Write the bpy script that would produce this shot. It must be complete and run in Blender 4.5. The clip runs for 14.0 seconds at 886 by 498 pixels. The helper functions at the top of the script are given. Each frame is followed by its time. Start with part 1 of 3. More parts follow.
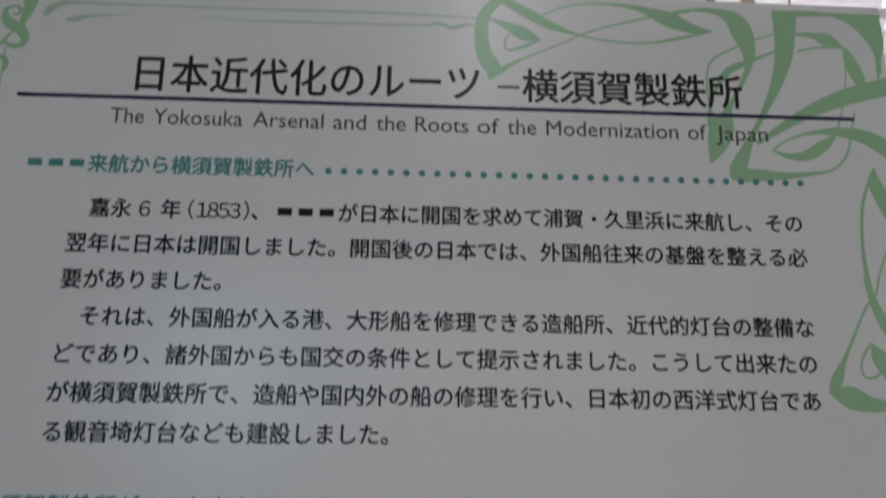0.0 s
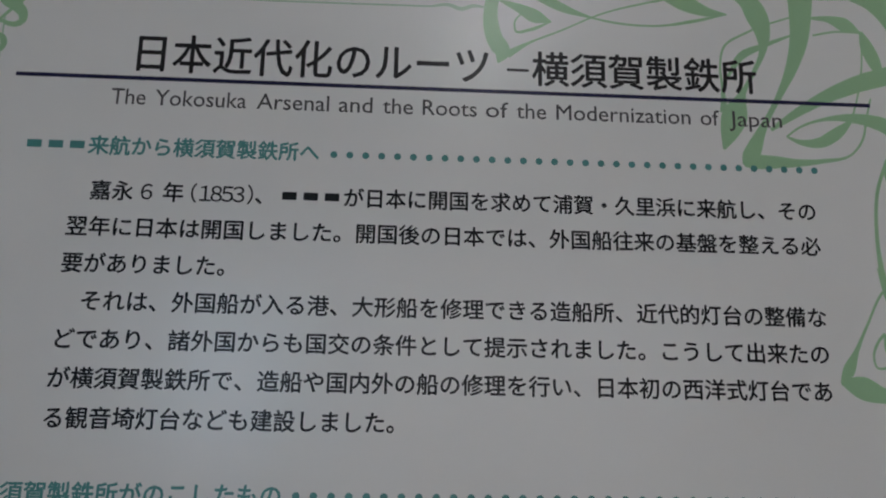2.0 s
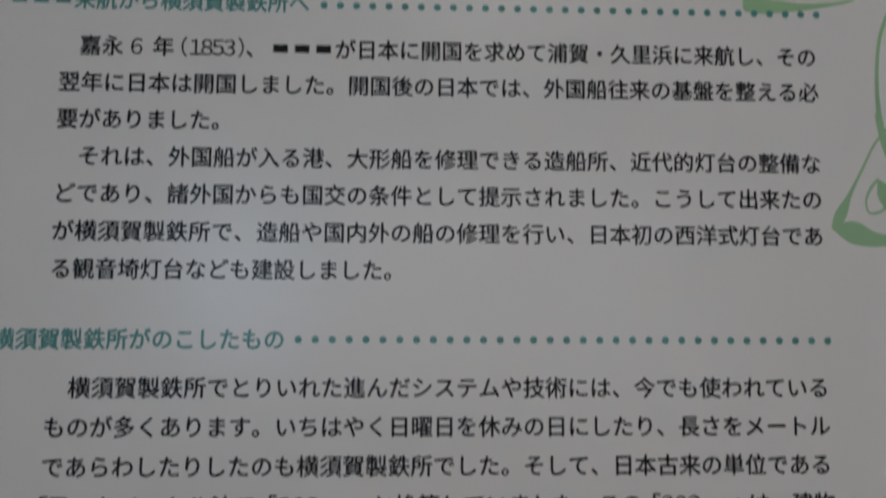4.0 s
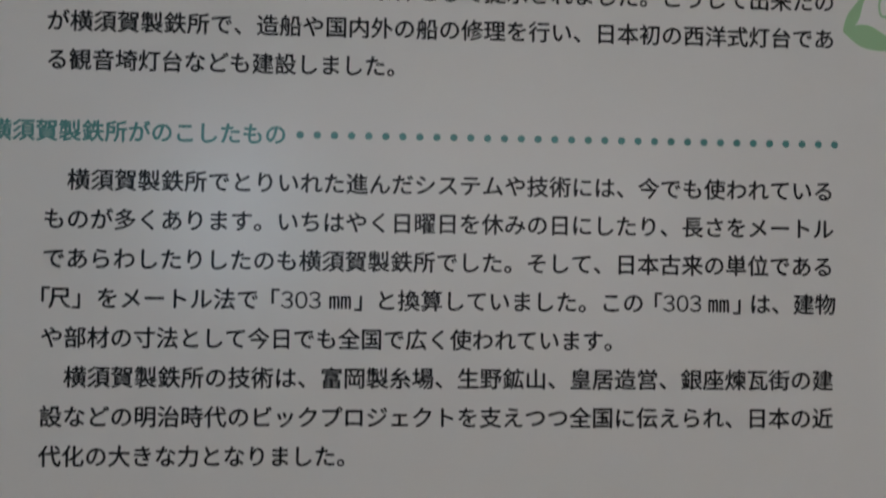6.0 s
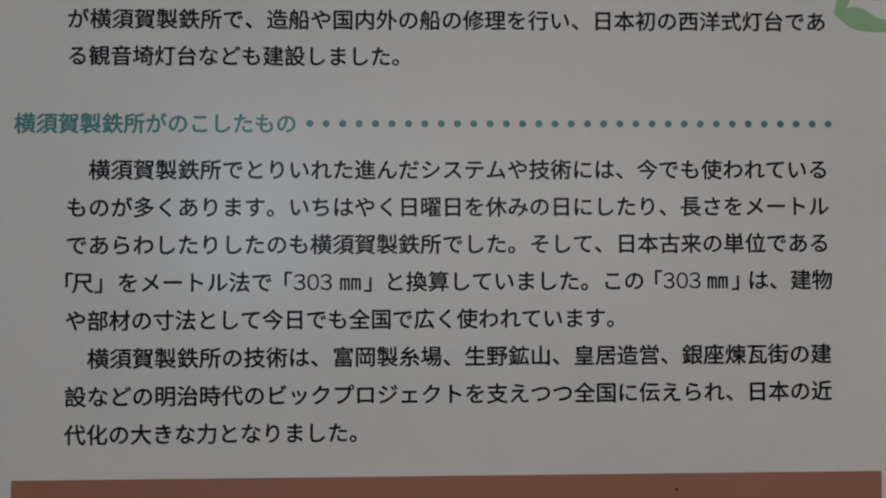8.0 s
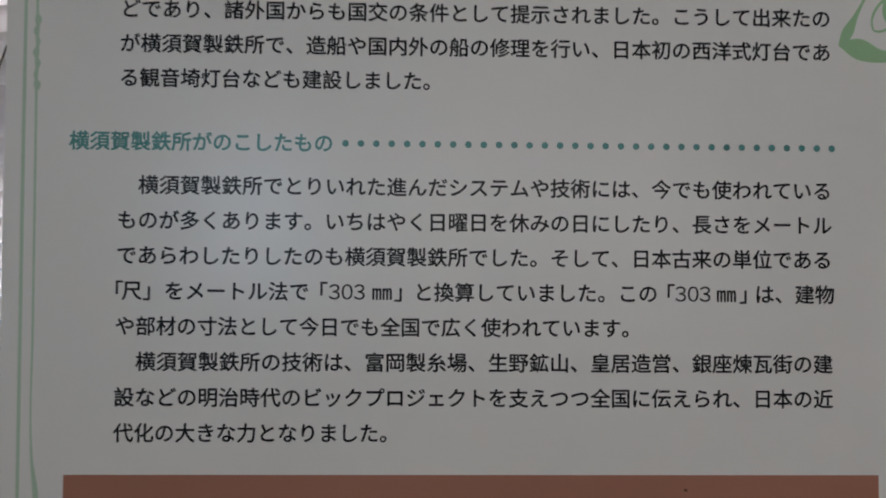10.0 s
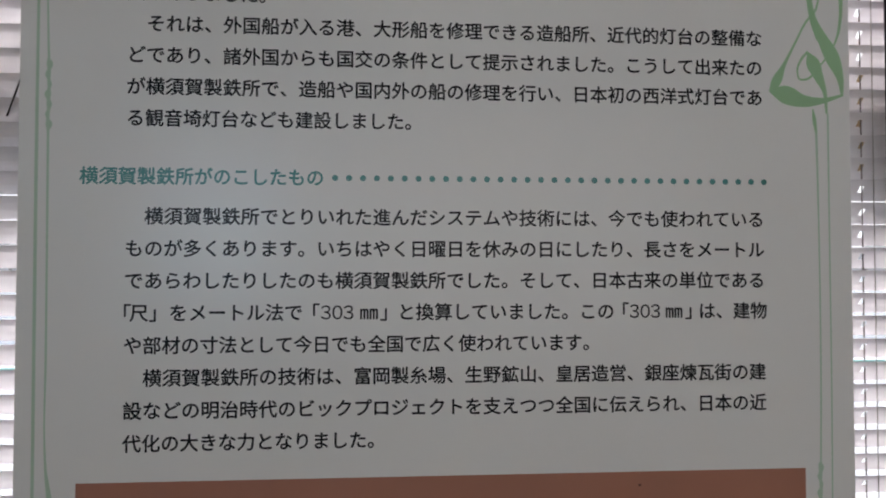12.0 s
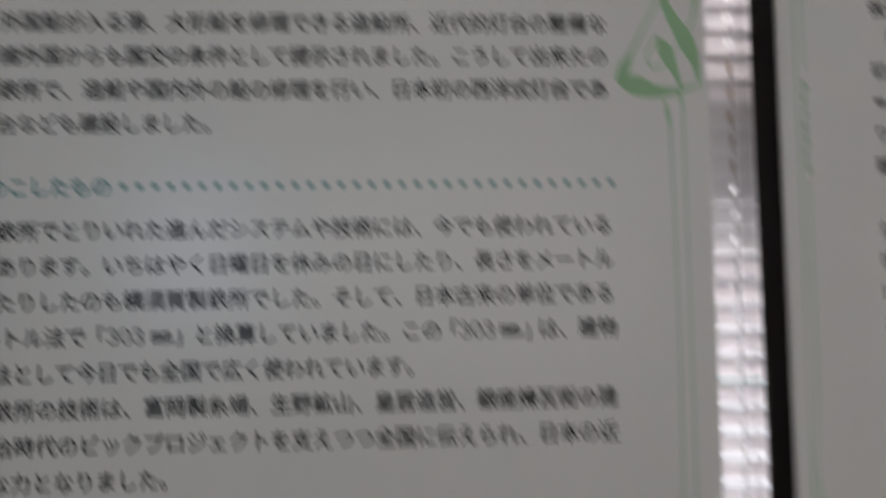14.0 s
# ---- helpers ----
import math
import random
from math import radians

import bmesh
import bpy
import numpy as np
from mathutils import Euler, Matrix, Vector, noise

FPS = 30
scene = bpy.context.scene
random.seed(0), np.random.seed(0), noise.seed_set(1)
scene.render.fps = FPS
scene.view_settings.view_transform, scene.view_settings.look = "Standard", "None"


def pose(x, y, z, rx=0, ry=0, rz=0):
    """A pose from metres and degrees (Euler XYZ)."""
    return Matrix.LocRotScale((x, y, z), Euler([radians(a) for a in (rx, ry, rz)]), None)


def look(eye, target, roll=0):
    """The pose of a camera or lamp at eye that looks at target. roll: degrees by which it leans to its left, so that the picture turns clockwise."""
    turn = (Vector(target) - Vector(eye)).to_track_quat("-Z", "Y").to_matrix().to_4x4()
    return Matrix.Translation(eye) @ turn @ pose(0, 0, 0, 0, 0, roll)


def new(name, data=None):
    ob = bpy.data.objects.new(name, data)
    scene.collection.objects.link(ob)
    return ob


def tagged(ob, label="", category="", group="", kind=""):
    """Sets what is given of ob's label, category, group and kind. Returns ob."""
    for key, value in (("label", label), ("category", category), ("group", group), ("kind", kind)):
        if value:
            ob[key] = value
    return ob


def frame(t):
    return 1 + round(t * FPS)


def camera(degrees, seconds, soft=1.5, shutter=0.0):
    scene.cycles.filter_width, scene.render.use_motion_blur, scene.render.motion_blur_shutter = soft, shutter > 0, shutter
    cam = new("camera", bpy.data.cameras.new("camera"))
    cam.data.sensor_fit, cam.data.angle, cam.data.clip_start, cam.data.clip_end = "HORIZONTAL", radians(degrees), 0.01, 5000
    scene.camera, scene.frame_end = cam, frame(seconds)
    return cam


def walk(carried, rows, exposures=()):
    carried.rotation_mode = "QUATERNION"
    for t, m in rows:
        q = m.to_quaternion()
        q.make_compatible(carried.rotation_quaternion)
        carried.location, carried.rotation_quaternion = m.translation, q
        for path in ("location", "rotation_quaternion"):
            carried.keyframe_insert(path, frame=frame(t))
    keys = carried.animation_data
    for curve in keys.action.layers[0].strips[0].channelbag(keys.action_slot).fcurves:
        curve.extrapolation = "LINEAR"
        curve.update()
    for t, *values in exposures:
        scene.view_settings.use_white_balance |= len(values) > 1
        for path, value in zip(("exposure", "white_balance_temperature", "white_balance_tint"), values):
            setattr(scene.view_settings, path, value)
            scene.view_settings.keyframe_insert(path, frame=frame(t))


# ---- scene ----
# camera and its walk
cam = camera(63.5, 14.0, soft=1.9, shutter=0.9)
PATH = [
    (0, (-0.0250, -0.5197, 1.4558), (0.0633, 1.4312, 1.8874), 0.70),
    (0.2, (-0.0275, -0.5171, 1.4577), (0.0667, 1.4338, 1.9234), 0.43),
    (0.5, (-0.0313, -0.5133, 1.4604), (0.0718, 1.4378, 1.8875), 0.04),
    (1, (-0.0293, -0.5105, 1.4621), (0.0736, 1.4464, 1.8619), 0.35),
    (1.5, (-0.0310, -0.5114, 1.4615), (0.0599, 1.4458, 1.8631), 1.05),
    (2, (-0.0307, -0.5103, 1.4573), (0.0614, 1.4481, 1.8522), 1.06),
    (2.2, (-0.0299, -0.5090, 1.4536), (0.0616, 1.4501, 1.8456), 0.86),
    (4.3, (-0.0201, -0.5095, 1.3913), (0.0524, 1.4845, 1.5279), 0.22),
    (4.5, (-0.0202, -0.5068, 1.3719), (0.0500, 1.4866, 1.5187), 0.23),
    (5, (-0.0211, -0.5002, 1.3465), (0.0474, 1.4959, 1.4518), 0.25),
    (5.5, (-0.0223, -0.4979, 1.3219), (0.0574, 1.4994, 1.3892), 0.23),
    (6, (-0.0238, -0.4990, 1.3024), (0.0598, 1.4991, 1.3311), 0.68),
    (6.5, (-0.0217, -0.5008, 1.2809), (0.0596, 1.4974, 1.3014), 0.56),
    (7, (-0.0201, -0.5013, 1.2741), (0.0555, 1.4970, 1.3026), 0.43),
    (7.5, (-0.0203, -0.5042, 1.2754), (0.0412, 1.4945, 1.3112), 0.14),
    (8, (-0.0204, -0.5170, 1.2846), (0.0309, 1.4818, 1.3310), -0.23),
    (10.3, (-0.0445, -0.5677, 1.2969), (0.0050, 1.4311, 1.3463), 0.56),
    (10.5, (-0.0501, -0.5822, 1.3035), (0.0481, 1.4144, 1.3661), -0.05),
    (11, (-0.0833, -0.6074, 1.3092), (0.0539, 1.3863, 1.3884), 1.92),
    (11.5, (-0.0698, -0.6141, 1.3096), (0.1026, 1.3772, 1.3821), 1.37),
    (11.7, (-0.0649, -0.6139, 1.3097), (0.0994, 1.3783, 1.4020), 0.83),
    (12, (-0.0576, -0.6135, 1.3099), (0.0947, 1.3799, 1.3658), 0.02),
    (12.5, (-0.0624, -0.6011, 1.3120), (0.1483, 1.3870, 1.3675), 0.10),
    (12.8, (-0.0447, -0.5988, 1.3137), (0.2116, 1.3833, 1.3527), 0.91),
    (13, (-0.0158, -0.5950, 1.3165), (0.3150, 1.3773, 1.3285), 2.23),
    (13.2, (0.0289, -0.5945, 1.3098), (0.3489, 1.3797, 1.3246), 1.85),
    (13.5, (0.0850, -0.5840, 1.3040), (0.3880, 1.3926, 1.2990), 0.68),
    (13.8, (0.1158, -0.5682, 1.3116), (0.3149, 1.4217, 1.2885), -1.64),
    (14, (0.1110, -0.5578, 1.3030), (0.2200, 1.4360, 1.4220), -0.98),
]
EXPOSURE = 0.18
walk(cam, [(t, look(eye, target, roll)) for t, eye, target, roll in PATH], [(0.0, EXPOSURE - 0.03, 6520, 10), (2.2, EXPOSURE - 0.03, 6530, 10), (4.5, EXPOSURE + 0.02, 6740, 10.3), (7.5, EXPOSURE + 0.04, 6840, 10.6), (11.0, EXPOSURE + 0.01, 6780, 10.3), (13.0, EXPOSURE, 6800, 10.3), (13.5, EXPOSURE - 0.02, 6830, 10.5), (14.0, EXPOSURE - 0.11, 6830, 10.5)])

# world, sun and lamps
world = bpy.data.worlds.new("world")
scene.world = world
world.use_nodes = True
wn = world.node_tree.nodes
sky = wn.new("ShaderNodeTexSky")
sky.sky_type, sky.sun_disc = "NISHITA", False
sky.dust_density, sky.ozone_density = 6.0, 0.3
sky.sun_elevation, sky.sun_rotation = radians(38), radians(14)
wn["Background"].inputs["Strength"].default_value = 0.13
cloud = wn.new("ShaderNodeMix")
cloud.data_type = "RGBA"
cloud.inputs["Factor"].default_value, cloud.inputs["B"].default_value = 0.8, (14.8, 15.8, 17.9, 1)
world.node_tree.links.new(sky.outputs["Color"], cloud.inputs["A"])
world.node_tree.links.new(cloud.outputs["Result"], wn["Background"].inputs["Color"])
sun = new("sun", bpy.data.lights.new("sun", "SUN"))
sun.data.energy, sun.data.angle, sun.data.color = 2.8, radians(25), (1.0, 0.97, 0.93)
sun.matrix_world = look((2, 8, 6.4), (0, 0, 0))


# ---- materials ----
def material(name, colour, rough=0.5, metal=0.0, spread=0.06, uneven=0.1, scale=30.0, bump=0.0, fine=400.0, specular=0.5, coat=0.0):
    """Principled material, mottled at two scales, with a fine relief."""
    m = bpy.data.materials.new(name)
    m.use_nodes = True
    n, l = m.node_tree.nodes, m.node_tree.links
    b = n["Principled BSDF"]
    b.inputs["Metallic"].default_value = metal
    b.inputs["Specular IOR Level"].default_value = specular
    b.inputs["Coat Weight"].default_value, b.inputs["Coat Roughness"].default_value = coat, 0.20
    co = n.new("ShaderNodeTexCoord")
    big, small = n.new("ShaderNodeTexNoise"), n.new("ShaderNodeTexNoise")
    big.inputs["Scale"].default_value, small.inputs["Scale"].default_value = scale, fine
    big.inputs["Detail"].default_value = 4
    add = n.new("ShaderNodeMath")
    add.operation = "ADD"
    mix = n.new("ShaderNodeMix")
    mix.data_type = "RGBA"
    mix.inputs["A"].default_value = (*[max(0, c * (1 - spread)) for c in colour], 1)
    mix.inputs["B"].default_value = (*[min(1, c * (1 + spread)) for c in colour], 1)
    half = n.new("ShaderNodeMath")
    half.operation, half.inputs[1].default_value = "MULTIPLY", 0.5
    for tex in (big, small):
        l.new(co.outputs["Object"], tex.inputs["Vector"])
    l.new(big.outputs["Fac"], add.inputs[0])
    l.new(small.outputs["Fac"], add.inputs[1])
    l.new(add.outputs[0], half.inputs[0])
    l.new(half.outputs[0], mix.inputs["Factor"])
    l.new(mix.outputs["Result"], b.inputs["Base Color"])
    r = n.new("ShaderNodeMapRange")
    r.inputs["To Min"].default_value, r.inputs["To Max"].default_value = rough * (1 - uneven), min(1, rough * (1 + uneven))
    l.new(big.outputs["Fac"], r.inputs["Value"])
    l.new(r.outputs["Result"], b.inputs["Roughness"])
    if bump:
        bp = n.new("ShaderNodeBump")
        bp.inputs["Strength"].default_value, bp.inputs["Distance"].default_value = bump, 0.002
        l.new(small.outputs["Fac"], bp.inputs["Height"])
        l.new(bp.outputs["Normal"], b.inputs["Normal"])
    return m


def glow(name, colour, strength):
    m = bpy.data.materials.new(name)
    m.use_nodes = True
    b = m.node_tree.nodes["Principled BSDF"]
    b.inputs["Base Color"].default_value = (0.8, 0.8, 0.8, 1)
    b.inputs["Emission Color"].default_value = (*colour, 1)
    b.inputs["Emission Strength"].default_value = strength
    return m


SHEEN, COAT = 0.35, 0.30
board_white = material("panel_laminate", (0.81, 0.797, 0.772), SHEEN, coat=COAT, spread=0.010, uneven=0.02, scale=5, fine=900, bump=0.015)
foam_edge = material("foam_edge", (0.74, 0.73, 0.70), 0.8, fine=1500, bump=0.3)
ink_black = material("ink_black", (0.010, 0.010, 0.011), SHEEN, coat=0.12, spread=0.1, specular=0.22)
ink_title = material("ink_title", (0.022, 0.019, 0.019), SHEEN, coat=0.12, spread=0.1, specular=0.22)
ink_grey = material("ink_grey", (0.085, 0.080, 0.080), SHEEN, coat=0.12, spread=0.1, specular=0.22)
ink_navy = material("ink_navy", (0.018, 0.018, 0.060), SHEEN, coat=0.12, spread=0.1, specular=0.22)
ink_teal = material("ink_teal", (0.070, 0.27, 0.255), SHEEN, coat=COAT, spread=0.06)
ink_green = material("ink_green", (0.345, 0.565, 0.325), SHEEN, coat=COAT, spread=0.05)
ink_pale = material("ink_pale_green", (0.46, 0.60, 0.46), SHEEN, coat=COAT, spread=0.05)
sepia = material("sepia_print", (0.41, 0.18, 0.12), SHEEN, coat=COAT, spread=0.04, scale=5, fine=700)
sepia_dark = material("sepia_print_dark", (0.13, 0.05, 0.035), SHEEN, coat=COAT, spread=0.2, scale=40)
print_sky = material("print_sky", (0.42, 0.46, 0.55), SHEEN, coat=COAT, spread=0.05, scale=20)
print_trees = material("print_trees", (0.028, 0.026, 0.028), SHEEN, coat=COAT, spread=0.5, scale=90)
post_brown = material("post_brown", (0.010, 0.007, 0.006), 0.6, spread=0.3, scale=25, bump=0.15, specular=0.2)
slat_paint = material("slat_paint", (0.87, 0.86, 0.86), 0.5, spread=0.03, scale=12)
sn, sl = slat_paint.node_tree.nodes, slat_paint.node_tree.links
shine = sn.new("ShaderNodeBsdfTranslucent")
shine.inputs["Color"].default_value = (0.93, 0.905, 0.96, 1)
both = sn.new("ShaderNodeMixShader")
both.inputs["Fac"].default_value = 0.36
sl.new(sn["Principled BSDF"].outputs["BSDF"], both.inputs[1])
sl.new(shine.outputs["BSDF"], both.inputs[2])
sl.new(both.outputs["Shader"], sn["Material Output"].inputs["Surface"])
cord_grey = material("cord_grey", (0.16, 0.14, 0.13), 0.9, spread=0.2, fine=2000, bump=0.4)
cord_pale = material("cord_pale", (0.45, 0.42, 0.40), 0.9, spread=0.1, fine=2000, bump=0.4)
wire_dark = material("wire_dark", (0.03, 0.025, 0.025), 0.4, metal=0.6)
wall_paint = material("wall_paint", (0.72, 0.69, 0.63), 0.85, spread=0.03, scale=3, fine=250, bump=0.12)
# dark brown of the unseen walls, chosen to dim the panel's reflections
wall_wood = material("wall_wood", (0.17, 0.115, 0.07), 0.6, spread=0.2, scale=3, fine=60, bump=0.1)
ceiling_paint = material("ceiling_board", (0.78, 0.77, 0.74), 0.9, spread=0.04, scale=5, fine=120, bump=0.2)
floor_mat = material("floor_carpet", (0.50, 0.36, 0.19), 0.95, spread=0.15, scale=6, fine=600, bump=0.5)
frame_alu = material("frame_aluminium", (0.10, 0.085, 0.075), 0.4, metal=0.5)
strap_brown = material("strap_brown", (0.20, 0.085, 0.04), 0.7, spread=0.15, scale=30)
transom_brown = material("transom_brown", (0.40, 0.29, 0.17), 0.5, spread=0.1, scale=20)
frame_brown = material("frame_brown", (0.56, 0.46, 0.31), 0.5, spread=0.1, scale=20)
lamp_body = material("lamp_enamel", (0.8, 0.8, 0.78), 0.4)
lamp_glow = glow("lamp_diffuser", (0.95, 0.985, 1.03), 5.6)
ground_mat = material("ground_concrete", (0.52, 0.53, 0.56), 0.9, spread=0.12, scale=0.8, fine=40, bump=0.2)
grass_mat = material("grass_strip", (0.20, 0.31, 0.24), 0.95, spread=0.3, scale=3, fine=60, bump=0.6)
fence_mat = material("fence_green", (0.10, 0.33, 0.30), 0.5, spread=0.1, scale=4)
water_mat = material("water", (0.16, 0.20, 0.26), 0.25, spread=0.1, scale=0.3, fine=4, bump=0.4)
hill_mat = material("far_buildings", (0.55, 0.55, 0.56), 0.9, spread=0.25, scale=0.08, fine=0.4)
glass = bpy.data.materials.new("window_glass")
glass.use_nodes = True
gb = glass.node_tree.nodes["Principled BSDF"]
gb.inputs["Transmission Weight"].default_value, gb.inputs["Roughness"].default_value, gb.inputs["IOR"].default_value = 1.0, 0.0, 1.45


# ---- mesh helpers ----
def part(name, bm, mat, parent=None, label=""):
    """One bmesh as one mesh object, under a thing if one is given."""
    me = bpy.data.meshes.new(name)
    bm.to_mesh(me)
    bm.free()
    me.materials.append(mat)
    ob = new(name, me)
    ob.parent = parent
    return tagged(ob, label)


def block(x0, x1, y0, y1, z0, z1, bevel=0.0, bm=None):
    bm = bm or bmesh.new()
    vs = bmesh.ops.create_cube(bm, size=1.0)["verts"]
    bmesh.ops.scale(bm, vec=(x1 - x0, y1 - y0, z1 - z0), verts=vs)
    bmesh.ops.translate(bm, vec=((x0 + x1) / 2, (y0 + y1) / 2, (z0 + z1) / 2), verts=vs)
    if bevel:
        es = list({e for v in vs for e in v.link_edges})
        bmesh.ops.bevel(bm, geom=es, offset=bevel, segments=2, affect="EDGES", profile=0.5)
    return bm


def rod(points, radius, sides=8):
    """A round rod along a line of points."""
    bm = bmesh.new()
    rings = []
    pts = [Vector(p) for p in points]
    for i, p in enumerate(pts):
        d = (pts[min(i + 1, len(pts) - 1)] - pts[max(i - 1, 0)]).normalized()
        a = d.orthogonal().normalized()
        b = d.cross(a)
        rings.append([bm.verts.new(p + radius * (math.cos(k) * a + math.sin(k) * b)) for k in (2 * math.pi * j / sides for j in range(sides))])
    for r, s in zip(rings, rings[1:]):
        for j in range(sides):
            bm.faces.new((r[j], r[(j + 1) % sides], s[(j + 1) % sides], s[j]))
    bm.faces.new(rings[0][::-1])
    bm.faces.new(rings[-1])
    return bm


def grid_wall(x0, x1, z0, z1, y0, y1, hole=None):
    """An upright wall in x and z with one rectangular opening."""
    bm = bmesh.new()
    if hole is None:
        return block(x0, x1, y0, y1, z0, z1)
    a, b, c, d = hole
    for box in ((x0, a, z0, z1), (b, x1, z0, z1), (a, b, z0, c), (a, b, d, z1)):
        block(box[0], box[1], y0, y1, box[2], box[3], bm=bm)
    return bm


def spline(points, steps=8):
    """A smooth curve through points of any size, with slopes weighted by their spacing."""
    p = [np.array(q, float) for q in points]
    d = [max(np.linalg.norm((b - a)[:2]), 1e-6) for a, b in zip(p, p[1:])]
    v = [(b - a) / e for a, b, e in zip(p, p[1:], d)]
    slope = [v[0]] + [(v[i] * d[i + 1] + v[i + 1] * d[i]) / (d[i] + d[i + 1]) for i in range(len(v) - 1)] + [v[-1]]
    out = []
    for i, e in enumerate(d):
        for k in range(steps):
            t = k / steps
            out.append(p[i] * (2 * t ** 3 - 3 * t * t + 1) + slope[i] * e * (t ** 3 - 2 * t * t + t) + p[i + 1] * (3 * t * t - 2 * t ** 3) + slope[i + 1] * e * (t ** 3 - t * t))
    return out + [p[-1]]


INK = 0.00006
layer = [0]


def ribbon(points, y=-INK, steps=8):
    """A flat brush stroke on the panel: x, z and width along a curve, all in metres."""
    layer[0] += 1
    y -= 0.000001 * (layer[0] % 60)
    bm = bmesh.new()
    line = spline(points, steps)
    left, right = [], []
    for i, q in enumerate(line):
        d = line[min(i + 1, len(line) - 1)][:2] - line[max(i - 1, 0)][:2]
        d = d / (np.linalg.norm(d) or 1)
        w = max(q[2], 0.0004) / 2
        left.append(bm.verts.new((q[0] - d[1] * w, y, q[1] + d[0] * w)))
        right.append(bm.verts.new((q[0] + d[1] * w, y, q[1] - d[0] * w)))
    for i in range(len(line) - 1):
        bm.faces.new((left[i], right[i], right[i + 1], left[i + 1]))
    return bm


def disc(x, z, rx, rz, y=-INK, sides=20):
    bm = bmesh.new()
    bm.faces.new([bm.verts.new((x + rx * math.cos(a), y, z + rz * math.sin(a))) for a in (2 * math.pi * k / sides for k in range(sides))])
    return bm


def bar(x0, x1, z0, z1, y=-INK):
    bm = bmesh.new()
    bm.faces.new([bm.verts.new((x, y, z)) for x, z in ((x0, z0), (x1, z0), (x1, z1), (x0, z1))])
    return bm


def lettering(words, x, z, size, mat, parent, weight=0.020, tall=1.0, width=None, pitch=None, name="text_line"):
    """A printed line of words with its left at x and its middle height at z, overprinted a little to each side for its
    weight. width: fit to it; pitch: the letters' spacing, where it is not their size."""
    cu = bpy.data.curves.new(name, "FONT")
    cu.body, cu.size, cu.resolution_u = words, 1.0, 3
    ob = bpy.data.objects.new(name, cu)
    scene.collection.objects.link(ob)
    me = bpy.data.meshes.new_from_object(ob.evaluated_get(bpy.context.evaluated_depsgraph_get()))
    bpy.data.objects.remove(ob)
    bpy.data.curves.remove(cu)
    co = np.array([v.co[:2] for v in me.vertices])
    faces = [tuple(p.vertices) for p in me.polygons]
    bpy.data.meshes.remove(me)
    sx = pitch or size
    if width:
        sx = width / (co[:, 0].max() - co[:, 0].min())
        x -= co[:, 0].min() * sx
    verts, polys = [], []
    for k, (a, b) in enumerate(((-1, 0), (1, 0), (0, -1), (0, 1), (0.7, 0.7), (-0.7, -0.7))):
        polys += [tuple(i + len(verts) for i in f) for f in faces]
        verts += [(x + u * sx + a * weight * size, -INK - 0.00008 - k * 0.000003, z + ((v - 0.37) * tall + b * weight) * size) for u, v in co]
    me = bpy.data.meshes.new(name)
    me.from_pydata(verts, [], polys)
    me.materials.append(mat)
    out = new(name, me)
    out.parent = parent
    return out


def digits(words, x, z, parent, pitch=0.0095):
    """Slim printed figures, the first one centred at x."""
    for k, c in enumerate(words):
        wide = {"(": -0.32, ")": 0.32}.get(c, 0) * SIZE
        lettering(chr(ord(c) + 0xFEE0), x + k * pitch - 0.5 * SIZE + wide, z, SIZE, ink_black, parent, 0.008, name="figure")


def name_bars(count, x, z, pitch, mat, parent):
    """Plain bars in place of a name, one for each of its letters."""
    for k in range(count):
        a = x + (k + 0.16) * pitch
        part("name_bar", bar(a, a + 0.68 * pitch, z - 0.19 * pitch, z + 0.19 * pitch, -INK - 0.00008), mat, parent)


# ---- the room ----
TRANSOM = (1.406, 1.529)
room_x0, room_x1, room_y0, room_h = -2.7, 2.4, -2.6, 2.7
win = (-1.3, 1.9, 0.72, 2.32)
# unseen opening, added to brighten the panels from the right
added_side_win = (-1.9, -0.5, 0.9, 2.2)
back_win = (-1.10, -0.50, 1.14, 1.88)
# unseen wide opening, added to lift the panel's broad reflection
added_win_wide = (-0.42, 1.30, 0.95, 2.05)


def two_hole_wall(y0, y1):
    """The unseen wall opposite the panels, with a small window and an added wide one."""
    bm = grid_wall(room_x0, -0.48, -0.1, room_h, y0, y1, back_win)
    wide = grid_wall(-0.48, room_x1, -0.1, room_h, y0, y1, added_win_wide)
    me = bpy.data.meshes.new("wall")
    wide.to_mesh(me)
    wide.free()
    bm.from_mesh(me)
    bpy.data.meshes.remove(me)
    return bm


north = part("wall_north", grid_wall(room_x0, room_x1, -0.1, room_h, 0.09, 0.24, win), wall_paint)
# south and west walls are unseen, kept dark to dim the panel's left
south = part("wall_south", two_hole_wall(room_y0 - 0.15, room_y0), wall_wood)
west = part("wall_west", block(room_x0 - 0.15, room_x0, room_y0 - 0.15, 0.24, -0.1, room_h), wall_wood)
east_bm = grid_wall(room_y0 - 0.15, 0.24, -0.1, room_h, -room_x1 - 0.15, -room_x1, added_side_win)
bmesh.ops.rotate(east_bm, matrix=Matrix.Rotation(radians(90), 3, "Z"), verts=east_bm.verts)
east = part("wall_east", east_bm, wall_paint)
floor = part("floor", block(room_x0, room_x1, room_y0, 0.09, -0.1, 0), floor_mat)
ceiling = part("ceiling", block(room_x0 - 0.15, room_x1 + 0.15, room_y0 - 0.15, 0.24, room_h, room_h + 0.15), ceiling_paint)
